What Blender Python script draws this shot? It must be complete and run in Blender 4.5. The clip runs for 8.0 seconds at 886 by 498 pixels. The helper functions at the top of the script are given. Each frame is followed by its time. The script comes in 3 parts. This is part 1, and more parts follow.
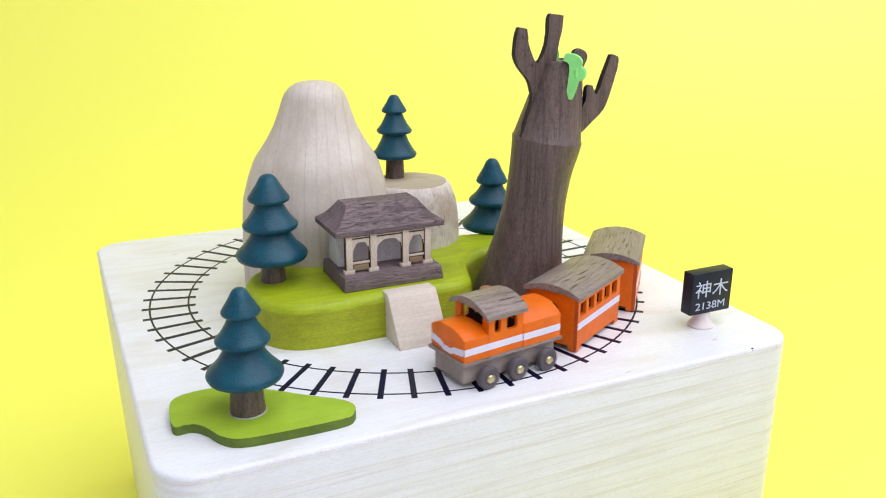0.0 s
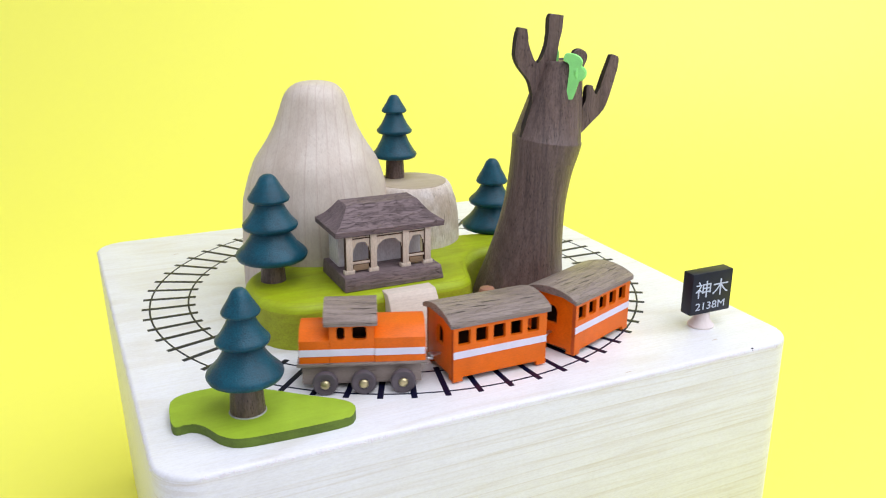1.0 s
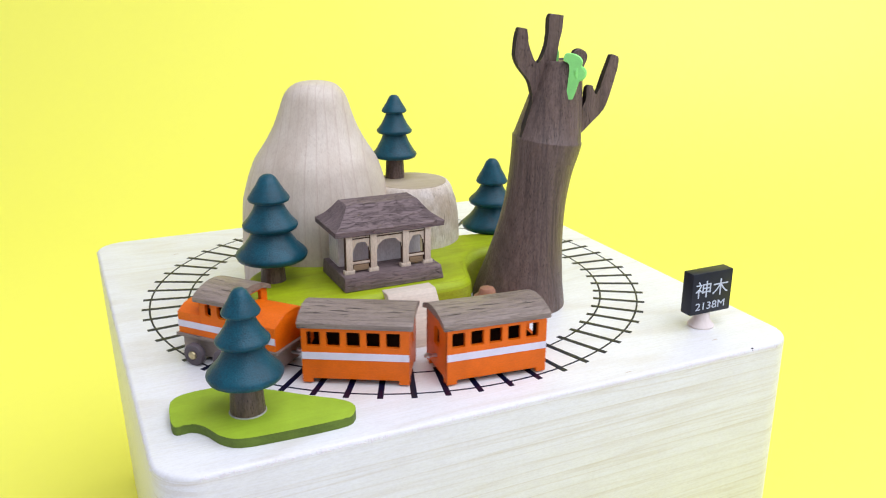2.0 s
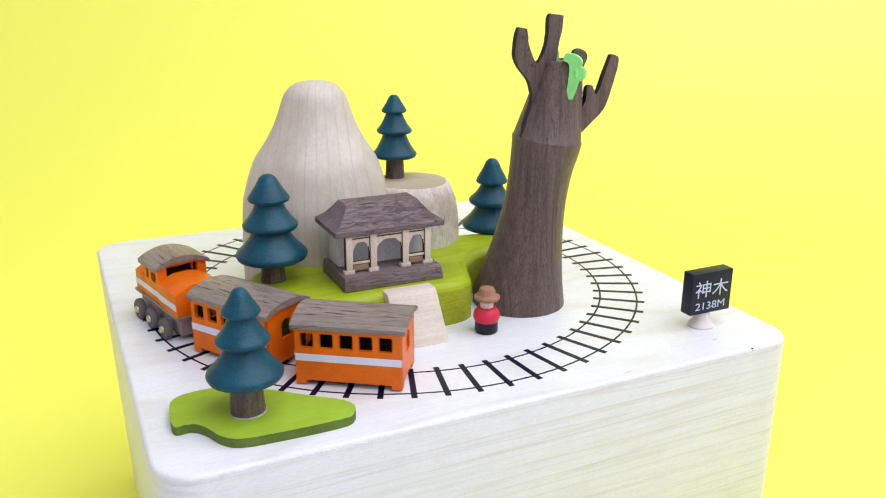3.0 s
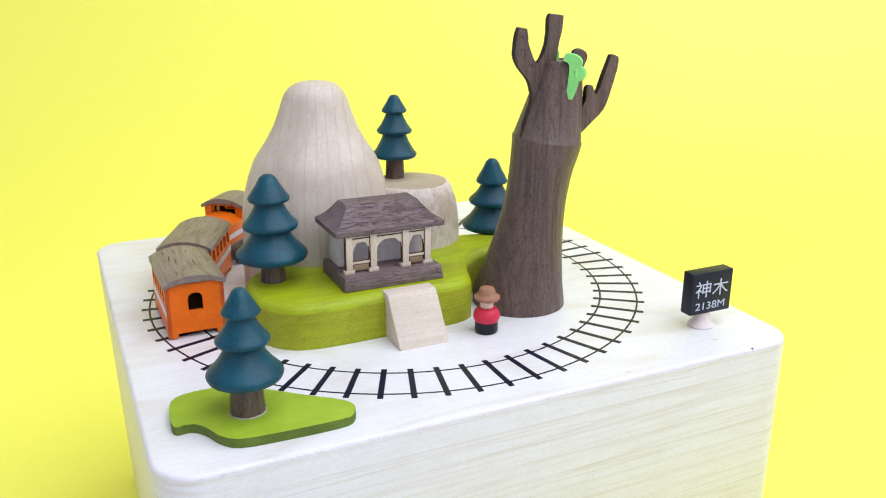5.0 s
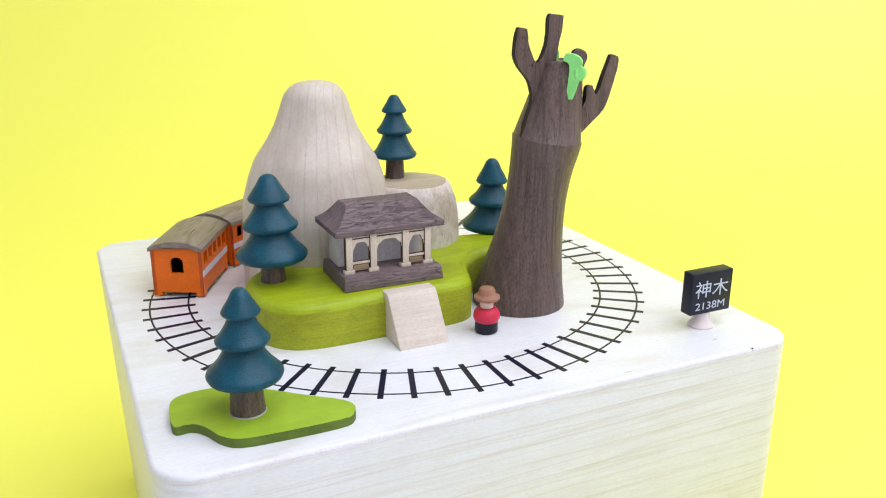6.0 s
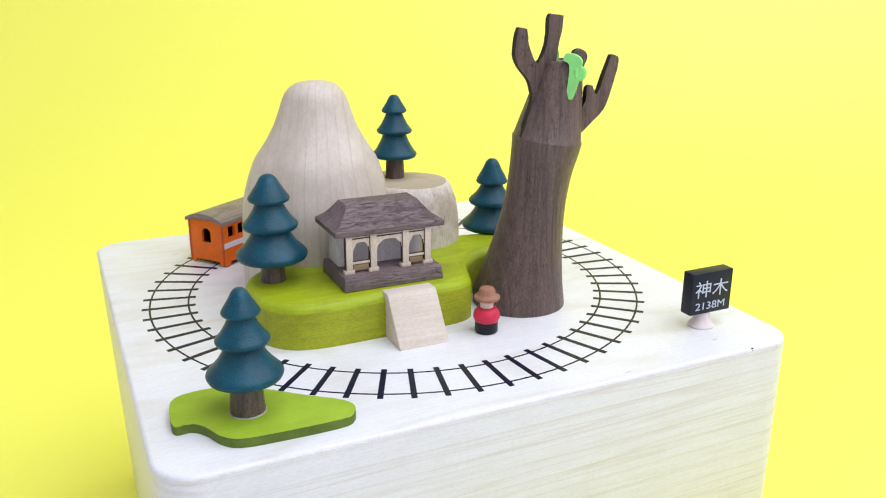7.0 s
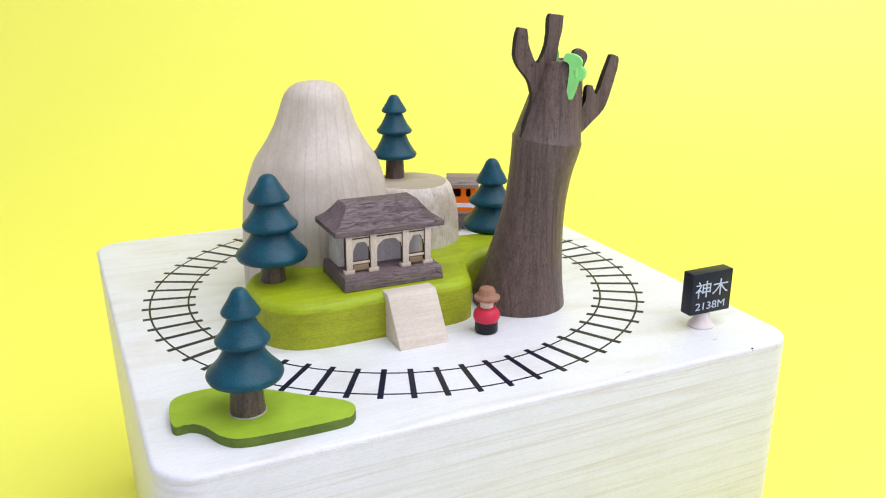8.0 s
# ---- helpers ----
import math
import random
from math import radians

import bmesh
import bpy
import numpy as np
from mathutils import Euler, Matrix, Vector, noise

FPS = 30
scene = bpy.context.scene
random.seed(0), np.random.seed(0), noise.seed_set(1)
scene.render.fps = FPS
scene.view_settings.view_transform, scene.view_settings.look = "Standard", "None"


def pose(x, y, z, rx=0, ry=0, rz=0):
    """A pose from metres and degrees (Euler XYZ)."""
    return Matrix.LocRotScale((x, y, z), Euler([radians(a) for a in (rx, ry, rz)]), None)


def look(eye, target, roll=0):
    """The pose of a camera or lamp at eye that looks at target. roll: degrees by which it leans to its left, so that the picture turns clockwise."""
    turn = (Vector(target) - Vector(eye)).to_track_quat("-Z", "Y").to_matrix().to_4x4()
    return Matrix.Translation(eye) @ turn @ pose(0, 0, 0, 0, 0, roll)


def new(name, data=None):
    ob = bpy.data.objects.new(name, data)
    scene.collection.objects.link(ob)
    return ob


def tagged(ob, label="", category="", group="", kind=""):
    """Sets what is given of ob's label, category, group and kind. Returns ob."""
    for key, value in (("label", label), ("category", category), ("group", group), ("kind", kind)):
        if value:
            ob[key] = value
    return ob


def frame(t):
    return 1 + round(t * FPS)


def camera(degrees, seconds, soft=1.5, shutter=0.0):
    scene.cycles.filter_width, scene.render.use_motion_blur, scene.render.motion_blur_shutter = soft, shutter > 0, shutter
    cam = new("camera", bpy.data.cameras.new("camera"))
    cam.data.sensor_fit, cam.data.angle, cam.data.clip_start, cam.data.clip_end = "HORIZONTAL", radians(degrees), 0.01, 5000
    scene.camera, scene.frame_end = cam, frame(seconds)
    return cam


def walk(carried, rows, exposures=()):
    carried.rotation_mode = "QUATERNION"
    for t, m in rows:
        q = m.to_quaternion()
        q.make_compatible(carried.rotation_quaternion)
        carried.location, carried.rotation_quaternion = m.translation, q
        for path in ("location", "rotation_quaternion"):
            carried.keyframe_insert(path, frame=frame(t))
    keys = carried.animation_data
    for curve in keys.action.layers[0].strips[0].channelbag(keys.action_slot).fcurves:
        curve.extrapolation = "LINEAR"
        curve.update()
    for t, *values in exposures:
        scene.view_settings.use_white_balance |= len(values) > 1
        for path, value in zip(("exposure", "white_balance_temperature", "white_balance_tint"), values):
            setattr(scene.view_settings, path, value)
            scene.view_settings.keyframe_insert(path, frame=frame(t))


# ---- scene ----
CAM_EYE = Vector((-0.0992, -0.2447, 0.0987))
CAM_RIGHT = Vector((0.90402818, -0.42745381, 0.00403753))
CAM_DOWN = Vector((-0.1303281, -0.28460363, -0.94974489))
CAM_AHEAD = Vector((0.40712117, 0.85806994, -0.31299895))
cam = camera(55.08, 8.0, soft=1.1, shutter=0.4)
stand = Matrix.Translation(CAM_EYE) @ Matrix((CAM_RIGHT, -CAM_DOWN, -CAM_AHEAD)).transposed().to_4x4()
walk(cam, [(0.0, stand), (8.0, stand)], exposures=[(0.0, 0.0), (8.0, 0.0)])

# ---- light: a white room with one wide soft light overhead ----
world = bpy.data.worlds.new("room_light")
scene.world = world
world.use_nodes = True
world.node_tree.nodes["Background"].inputs[0].default_value = (0.90, 0.91, 1.10, 1)
world.node_tree.nodes["Background"].inputs[1].default_value = 0.55
lamp_data = bpy.data.lights.new("softbox", "AREA")
lamp_data.shape, lamp_data.size, lamp_data.size_y = "RECTANGLE", 1.7, 1.3
lamp_data.energy, lamp_data.color = 17.6, (0.915, 0.935, 1.07)
softbox = new("softbox", lamp_data)
softbox.matrix_world = look((0.38, -0.44, 1.0), (0.0, 0.0, 0.0))

MM = 0.001


# ---- materials ----
class Nodes:
    """A small helper that adds nodes to a material."""

    def __init__(self, name, rough=0.5):
        self.mat = bpy.data.materials.new(name)
        self.mat.use_nodes = True
        self.tree = self.mat.node_tree
        self.bsdf = self.tree.nodes["Principled BSDF"]
        self.bsdf.inputs["Roughness"].default_value = rough
        self.bsdf.inputs["Specular IOR Level"].default_value = 0.3

    def add(self, kind, **values):
        node = self.tree.nodes.new(kind)
        for key, value in values.items():
            node.inputs[key.replace("_", " ")].default_value = value
        return node

    def link(self, a, b):
        self.tree.links.new(a, b)

    def coords(self, scale, turn=(0, 0, 0)):
        tc = self.add("ShaderNodeTexCoord")
        mp = self.add("ShaderNodeMapping")
        mp.inputs["Scale"].default_value = scale
        mp.inputs["Rotation"].default_value = [radians(a) for a in turn]
        self.link(tc.outputs["Object"], mp.inputs["Vector"])
        return mp.outputs["Vector"]

    def noise(self, vec, scale=1.0, detail=4.0, rough=0.6):
        n = self.add("ShaderNodeTexNoise", Scale=scale, Detail=detail, Roughness=rough)
        self.link(vec, n.inputs["Vector"])
        return n.outputs["Fac"]

    def ramp(self, fac, stops):
        r = self.add("ShaderNodeValToRGB")
        el = r.color_ramp.elements
        while len(el) < len(stops):
            el.new(0.5)
        for e, (pos, col) in zip(el, stops):
            e.position, e.color = pos, (*col, 1)
        self.link(fac, r.inputs["Fac"])
        return r.outputs["Color"]

    def mix(self, kind, fac, a, b):
        m = self.tree.nodes.new("ShaderNodeMix")
        m.data_type, m.blend_type = "RGBA", kind
        for sock, val in ((m.inputs[0], fac), (m.inputs[6], a), (m.inputs[7], b)):
            if hasattr(val, "links"):
                self.link(val, sock)
            else:
                sock.default_value = val if isinstance(val, float) else (*val, 1)
        return m.outputs[2]

    def bump(self, height, strength, distance):
        b = self.add("ShaderNodeBump", Strength=strength, Distance=distance)
        self.link(height, b.inputs["Height"])
        self.link(b.outputs["Normal"], self.bsdf.inputs["Normal"])

    def colour(self, out):
        self.link(out, self.bsdf.inputs["Base Color"])


def axis_scale(axis, along, across):
    return [along if i == "xyz".index(axis) else across for i in range(3)]


def wood(name, light, dark, axis="x", fine=900.0, rough=0.6, pores=0.0, pore_colour=(0.02, 0.015, 0.012),
         bands=0.5, turn=(0, 0, 0), relief=0.25, pore_scale=1.0, stain=0.25, lines=0.0,
         line_gap=330.0, line_colour=(0.45, 0.33, 0.22), depth=0.0002,
         stain_colour=(0.72, 0.68, 0.62), rings=0.0, chips=0.0, mottle=0.0, ring_way="Z", ring_count=125.0, sheen=0.3):
    """Bare wood: streaks along the grain, broad bands, short dark pores, faint relief."""
    n = Nodes(name, rough)
    n.bsdf.inputs["Specular IOR Level"].default_value = sheen
    streak = n.noise(n.coords(axis_scale(axis, fine / 22, fine), turn), 1.0, 5.0, 0.65)
    broad = n.noise(n.coords(axis_scale(axis, fine / 90, fine / 6), turn), 1.0, 3.0, 0.5)
    col = n.ramp(streak, [(0.3, dark), (0.62, light)])
    mid = tuple(0.55 * a + 0.45 * b for a, b in zip(light, dark))
    band = n.ramp(broad, [(0.38, mid), (0.62, light)])
    col = n.mix("MIX", bands, col, band)
    blot = n.noise(n.coords((70, 70, 70)), 1.0, 3.0, 0.6)
    col = n.mix("MULTIPLY", stain, col, n.ramp(blot, [(0.36, stain_colour), (0.58, (1, 1, 1))]))
    height = streak
    if lines:
        layer = axis_scale(axis, line_gap / 40, line_gap / 9)
        layer["zxy".index(axis) if axis != "x" else 2] = line_gap
        lv = n.noise(n.coords(layer, turn), 1.0, 1.5, 0.4)
        thin = n.ramp(lv, [(0.455, (0, 0, 0)), (0.475, (1, 1, 1)), (0.482, (1, 1, 1)), (0.505, (0, 0, 0))])
        thin2 = n.ramp(lv, [(0.57, (0, 0, 0)), (0.585, (0.8, 0.8, 0.8)), (0.59, (0.8, 0.8, 0.8)), (0.61, (0, 0, 0))])
        both = n.mix("ADD", 1.0, thin, thin2)
        broken = n.mix("MULTIPLY", 1.0, both, n.ramp(broad, [(0.3, (0.25, 0.25, 0.25)), (0.6, (1, 1, 1))]))
        col = n.mix("MIX", n.mix("MULTIPLY", 1.0, broken, (lines, lines, lines)), col, line_colour)
    if rings:
        # even growth rings, a few millimetres apart, gently bent
        wv = n.add("ShaderNodeTexWave", Scale=ring_count, Distortion=3.0, Detail=2.0)
        wv.inputs["Detail Scale"].default_value = 0.35
        wv.bands_direction, wv.wave_profile = ring_way, "SAW"
        if ring_way == "Z":
            n.link(n.coords((0.06, 1.1, 1.0), (0, 1.5, 1.2)), wv.inputs["Vector"])
        else:
            # rings that fan out downwards
            sep, away, fan, both = (n.add("ShaderNode" + k) for k in ("SeparateXYZ", "Math", "Math", "CombineXYZ"))
            away.operation, fan.operation = "SUBTRACT", "DIVIDE"
            away.inputs[0].default_value = 0.112
            n.link(n.coords((1, 1, 1)), sep.inputs[0])
            n.link(sep.outputs[2], away.inputs[1])
            n.link(sep.outputs[0], fan.inputs[0])
            n.link(away.outputs[0], fan.inputs[1])
            n.link(fan.outputs[0], both.inputs[0])
            n.link(sep.outputs[1], both.inputs[1])
            n.link(sep.outputs[2], both.inputs[2])
            n.link(both.outputs[0], wv.inputs["Vector"])
        late = n.ramp(wv.outputs["Fac"], [(0.76, (0, 0, 0)), (0.91, (0.4, 0.4, 0.4)), (0.96, (1, 1, 1)), (1.0, (0, 0, 0))])
        late = n.mix("MULTIPLY", 1.0, late, n.ramp(broad, [(0.3, (0.3, 0.3, 0.3)), (0.65, (1, 1, 1))]))
        col = n.mix("MIX", n.mix("MULTIPLY", 1.0, late, (rings, rings, rings)), col, line_colour)
    if mottle:
        spots = n.noise(n.coords(axis_scale(axis, 900, 2200)), 1.0, 3.0, 0.7)
        col = n.mix("MULTIPLY", mottle, col, n.ramp(spots, [(0.38, (0.62, 0.60, 0.58)), (0.58, (1, 1, 1))]))
    if chips:
        cv = n.noise(n.coords(axis_scale(axis, 200, 950), (9, 0, 4)), 1.0, 3.0, 0.65)
        crack = n.ramp(cv, [(0.46, (0, 0, 0)), (0.495, (1, 1, 1)), (0.505, (1, 1, 1)), (0.53, (0, 0, 0))])
        col = n.mix("MIX", n.mix("MULTIPLY", 1.0, crack, (chips, chips, chips)), col, pore_colour)
        height = n.mix("SUBTRACT", 0.3, n.mix("MIX", 0.4, streak, cv), crack)
    if pores:
        pv = n.noise(n.coords(axis_scale(axis, 150 * pore_scale, 1700 * pore_scale), turn), 1.0, 2.0, 0.5)
        mask = n.ramp(pv, [(0.30, (1, 1, 1)), (0.37, (0, 0, 0))])
        amount = n.mix("MULTIPLY", 1.0, mask, (pores, pores, pores))
        col = n.mix("MIX", amount, col, pore_colour)
        height = n.mix("SUBTRACT", 0.8, height, mask)
    n.colour(col)
    n.bump(height, relief, depth)
    return n.mat


def paint(name, colour, rough=0.45, vary=0.12, grain=0.0, grain_colour=(0.1, 0.08, 0.02), axis="x", relief=0.15,
          speck=0.25, sheen=0.3):
    """Paint on wood: slightly uneven colour, the grain faintly showing."""
    n = Nodes(name, rough)
    n.bsdf.inputs["Specular IOR Level"].default_value = sheen
    blot = n.noise(n.coords((160, 160, 160)), 1.0, 4.0, 0.6)
    dark = tuple(c * (1 - 2 * vary) for c in colour)
    light = tuple(min(1, c * (1 + vary)) for c in colour)
    col = n.ramp(blot, [(0.3, dark), (0.7, light)])
    streak = n.noise(n.coords(axis_scale(axis, 45, 1100)), 1.0, 4.0, 0.65)
    if grain:
        col = n.mix("MIX", n.mix("MULTIPLY", 1.0, n.ramp(streak, [(0.36, (1, 1, 1)), (0.5, (0, 0, 0))]),
                                 (grain, grain, grain)), col, grain_colour)
    dots = n.noise(n.coords((2500, 2500, 2500)), 1.0, 2.0, 0.5)
    col = n.mix("MULTIPLY", speck, col, n.ramp(dots, [(0.35, (0.55, 0.55, 0.55)), (0.6, (1, 1, 1))]))
    n.colour(col)
    n.bump(n.mix("MIX", 0.5, streak, dots), relief, 0.00015)
    return n.mat


PAPER = paint("yellow_paper", (0.98, 0.965, 0.13), 0.5, 0.004, relief=0.0, speck=0.0, sheen=0.7)
ORANGE_CUT = paint("orange_paint_on_cut_edge", (0.60, 0.10, 0.014), 0.6, 0.15, 0.4, (0.2, 0.04, 0.01), "z", 0.3)
# white of the unseen surface that bounces light onto the box front
BOUNCE_WHITE = paint("bounce_surface_white", (0.80, 0.80, 0.81), 0.5, 0.03, relief=0.03)
MAPLE = wood("pale_maple", (0.825, 0.84, 0.845), (0.765, 0.765, 0.722), "x", 1700, 0.38, bands=0.2, stain=0.12, relief=0.2, sheen=0.5, lines=0.5, line_gap=260.0, line_colour=(0.66, 0.62, 0.53), rings=0.8, ring_count=62.0, mottle=0.15)
MOUNTAIN_WOOD = wood("mountain_maple", (0.71, 0.64, 0.535), (0.53, 0.43, 0.33), "z", 600, 0.5, pores=0.2,
                     pore_colour=(0.40, 0.30, 0.22), bands=0.75, turn=(0, 5, 0), relief=0.12, pore_scale=0.8, stain=0.35, lines=0.15, line_gap=260.0,
                     line_colour=(0.46, 0.33, 0.25), rings=0.5, ring_way="X", ring_count=6.5, mottle=0.2)
ROCK_WOOD = wood("rock_maple", (0.84, 0.78, 0.69), (0.64, 0.55, 0.45), "z", 500, 0.6, pores=0.35, pore_colour=(0.36, 0.27, 0.2), bands=0.6, relief=0.6, depth=0.0005, pore_scale=0.6, stain=0.75, stain_colour=(0.60, 0.49, 0.36), lines=0.3, line_gap=260.0, mottle=0.4)
SAWN = wood("sawn_end_grain", (0.54, 0.465, 0.335), (0.40, 0.325, 0.22), "x", 500, 0.65, bands=0.5, relief=0.3, stain=0.5)
RAMP_WOOD = wood("ramp_maple", (0.76, 0.67, 0.55), (0.60, 0.51, 0.40), "x", 1500, 0.6, relief=0.15, turn=(0, 0, 25), lines=0.14, line_gap=700.0, line_colour=(0.5, 0.38, 0.27), mottle=0.22)
WALNUT = wood("walnut", (0.200, 0.138, 0.112), (0.060, 0.040, 0.033), "z", 800, 0.37, mottle=0.7, pores=1.0, bands=0.45, relief=1.0, depth=0.0004, pore_scale=3.6, sheen=0.4, lines=0.5, line_gap=210.0, line_colour=(0.05, 0.034, 0.032))
ROOF_WOOD = wood("chipped_walnut", (0.270, 0.202, 0.195), (0.150, 0.111, 0.110), "x", 800, 0.65, pores=0.6, pore_scale=2.2, bands=0.3, relief=1.0, depth=0.0006, chips=0.16, mottle=0.25, pore_colour=(0.035, 0.024, 0.026))
# darker green for the steep edge faces of the grass patch
EDGE_GREEN = paint("dark_green_edge", (0.13, 0.20, 0.025), 0.6, 0.15, 0.3, (0.07, 0.10, 0.015), "x", 0.2)
WALNUT_X = wood("walnut_lengthwise", (0.375, 0.300, 0.250), (0.175, 0.134, 0.112), "x", 700, 0.42, sheen=0.5, pores=0.9, pore_scale=1.0, pore_colour=(0.05, 0.036, 0.03), bands=0.45, relief=0.9, depth=0.0003, chips=0.12, mottle=0.35, lines=0.4, line_gap=420.0, line_colour=(0.08, 0.058, 0.048))
CHASSIS_WOOD = wood("pale_walnut_block", (0.36, 0.295, 0.25), (0.235, 0.185, 0.155), "x", 700, 0.6, pores=0.4, pore_scale=1.5, pore_colour=(0.12, 0.09, 0.075), bands=0.6, relief=0.3, mottle=0.25)
GREY_WALL = wood("weathered_grey_wood", (0.80, 0.77, 0.77), (0.64, 0.60, 0.60), "z", 900, 0.7, pores=0.45, pore_scale=0.8, pore_colour=(0.25, 0.22, 0.24), relief=0.2, mottle=0.35)
BIRCH = wood("birch_ply", (0.76, 0.66, 0.52), (0.60, 0.49, 0.35), "z", 900, 0.65, relief=0.15, mottle=0.4)
HATCH = wood("engraved_birch", (0.40, 0.29, 0.17), (0.12, 0.07, 0.035), "x", 2600, 0.75, relief=0.3)
FRAY = wood("frayed_fibre", (0.84, 0.81, 0.83), (0.70, 0.66, 0.67), "x", 900, 0.8)
FLECK = wood("brown_fleck", (0.62, 0.52, 0.42), (0.45, 0.36, 0.28), "x", 900, 0.8)
CHAR = wood("laser_cut_walnut_edge", (0.032, 0.022, 0.02), (0.016, 0.011, 0.010), "z", 900, 0.6, relief=0.2)
BURNT = wood("laser_burnt_edge", (0.10, 0.06, 0.035), (0.05, 0.03, 0.02), "z", 900, 0.8, relief=0.1)
MOSS = wood("moss_green_stained_wood", (0.42, 0.56, 0.012), (0.35, 0.40, 0.012), "x", 520, 0.45, bands=0.45, relief=0.2, stain=0.55, lines=0.4, line_gap=420.0, line_colour=(0.22, 0.22, 0.010), mottle=0.25)
MOSS_FLAT = paint("leaf_green_stain", (0.335, 0.50, 0.032), 0.5, 0.06, 0.2, (0.24, 0.34, 0.018), "x", 0.1, speck=0.08)
PINE = paint("blue_green_stain", (0.002, 0.080, 0.118), 0.36, 0.22, 0.3, (0.002, 0.055, 0.08), "x", 1.0, speck=0.6, sheen=0.33)
ORANGE = paint("orange_paint", (0.85, 0.158, 0.004), 0.38, 0.06, relief=0.12, sheen=0.28)
WHITE = paint("white_paint", (0.76, 0.74, 0.83), 0.5, 0.04, speck=0.1)
LETTER = paint("sign_white", (0.62, 0.68, 0.76), 0.6, 0.1, speck=0.3)
TYRE = paint("grey_wheel", (0.12, 0.10, 0.108), 0.55, 0.15)
INK = paint("black_ink", (0.004, 0.005, 0.030), 0.38, 0.25, relief=0.05, sheen=0.22)
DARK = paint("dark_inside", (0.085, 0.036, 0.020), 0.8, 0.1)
BOARD = paint("slate_black_paint", (0.014, 0.017, 0.026), 0.45, 0.15)
RED = paint("rose_red_paint", (0.72, 0.035, 0.075), 0.45, 0.06)
BLACK = paint("black_paint", (0.010, 0.011, 0.016), 0.35, 0.1)
PEG = wood("pale_peg_wood", (0.82, 0.74, 0.69), (0.70, 0.61, 0.55), "z", 900, 0.55)
# darker copy of MOSS: the sides' shade put into the colour, browner grain
MOSS_SIDE = wood("moss_green_shaded_side", (0.40, 0.46, 0.020), (0.30, 0.31, 0.018), "x", 520, 0.5, bands=0.45, relief=0.3, stain=0.6, lines=0.28, line_gap=420.0, line_colour=(0.22, 0.20, 0.012), mottle=0.45)
GLUE = paint("dried_white_glue", (0.42, 0.44, 0.36), 0.4, 0.25)
HAT = wood("hat_wood", (0.40, 0.20, 0.12), (0.28, 0.13, 0.08), "z", 900, 0.5)
SKIN_WOOD = wood("bare_pale_wood", (0.80, 0.66, 0.52), (0.70, 0.55, 0.42), "z", 900, 0.55)
LEAF = paint("light_green_felt", (0.30, 0.82, 0.23), 0.7, 0.06, speck=0.1)
brass = Nodes("brass", 0.3)
brass.bsdf.inputs["Base Color"].default_value = (0.60, 0.52, 0.28, 1)
brass.bsdf.inputs["Metallic"].default_value = 1.0
brass.bump(brass.noise(brass.coords((1500, 1500, 1500))), 0.3, 0.0002)
BRASS = brass.mat
steel = Nodes("steel", 0.35)
steel.bsdf.inputs["Base Color"].default_value = (0.55, 0.55, 0.56, 1)
steel.bsdf.inputs["Metallic"].default_value = 1.0
steel.bump(steel.noise(steel.coords((1500, 1500, 1500))), 0.2, 0.0001)
STEEL = steel.mat


# ---- mesh helpers: all in millimetres ----
def part(name, bm, material, parent=None, label="", smooth=35, loc=None, edge=None):
    """Link a bmesh as one mesh object."""
    bmesh.ops.recalc_face_normals(bm, faces=bm.faces)
    bmesh.ops.scale(bm, vec=(MM, MM, MM), verts=bm.verts)
    mesh = bpy.data.meshes.new(name)
    for f in bm.faces:
        f.smooth = smooth > 0
    bm.to_mesh(mesh)
    bm.free()
    if smooth:
        mesh.set_sharp_from_angle(angle=radians(smooth))
    mesh.materials.append(material)
    if edge is not None:
        for extra in edge if isinstance(edge, tuple) else (edge,):
            mesh.materials.append(extra)
    ob = new(name, mesh)
    if parent is not None:
        ob.parent = parent
    if label:
        tagged(ob, label)
    if loc is not None:
        ob.matrix_basis = loc
    return ob


def at(x, y, z=0.0, rz=0.0, rx=0.0, ry=0.0):
    return pose(x * MM, y * MM, z * MM, rx, ry, rz)


def thing(name, label, category, m, group="", kind=""):
    ob = new(name)
    ob.empty_display_size = 0.005
    ob.matrix_basis = m
    return tagged(ob, label, category, group, kind)


def bevel(bm, edges, width, segments=2):
    bmesh.ops.bevel(bm, geom=list(edges), offset=width, segments=segments, profile=0.5, affect="EDGES", clamp_overlap=True)


def block(x0, x1, y0, y1, z0, z1, round_by=0.3, segments=2, bm=None):
    own = bmesh.new()
    bmesh.ops.create_cube(own, size=1.0)
    bmesh.ops.scale(own, vec=(x1 - x0, y1 - y0, z1 - z0), verts=own.verts)
    bmesh.ops.translate(own, vec=((x0 + x1) / 2, (y0 + y1) / 2, (z0 + z1) / 2), verts=own.verts)
    if round_by:
        bevel(own, own.edges, round_by, segments)
    return join(bm, own)


def join(bm, own):
    if bm is None:
        return own
    mesh = bpy.data.meshes.new("joined")
    own.to_mesh(mesh)
    own.free()
    bm.from_mesh(mesh)
    bpy.data.meshes.remove(mesh)
    return bm


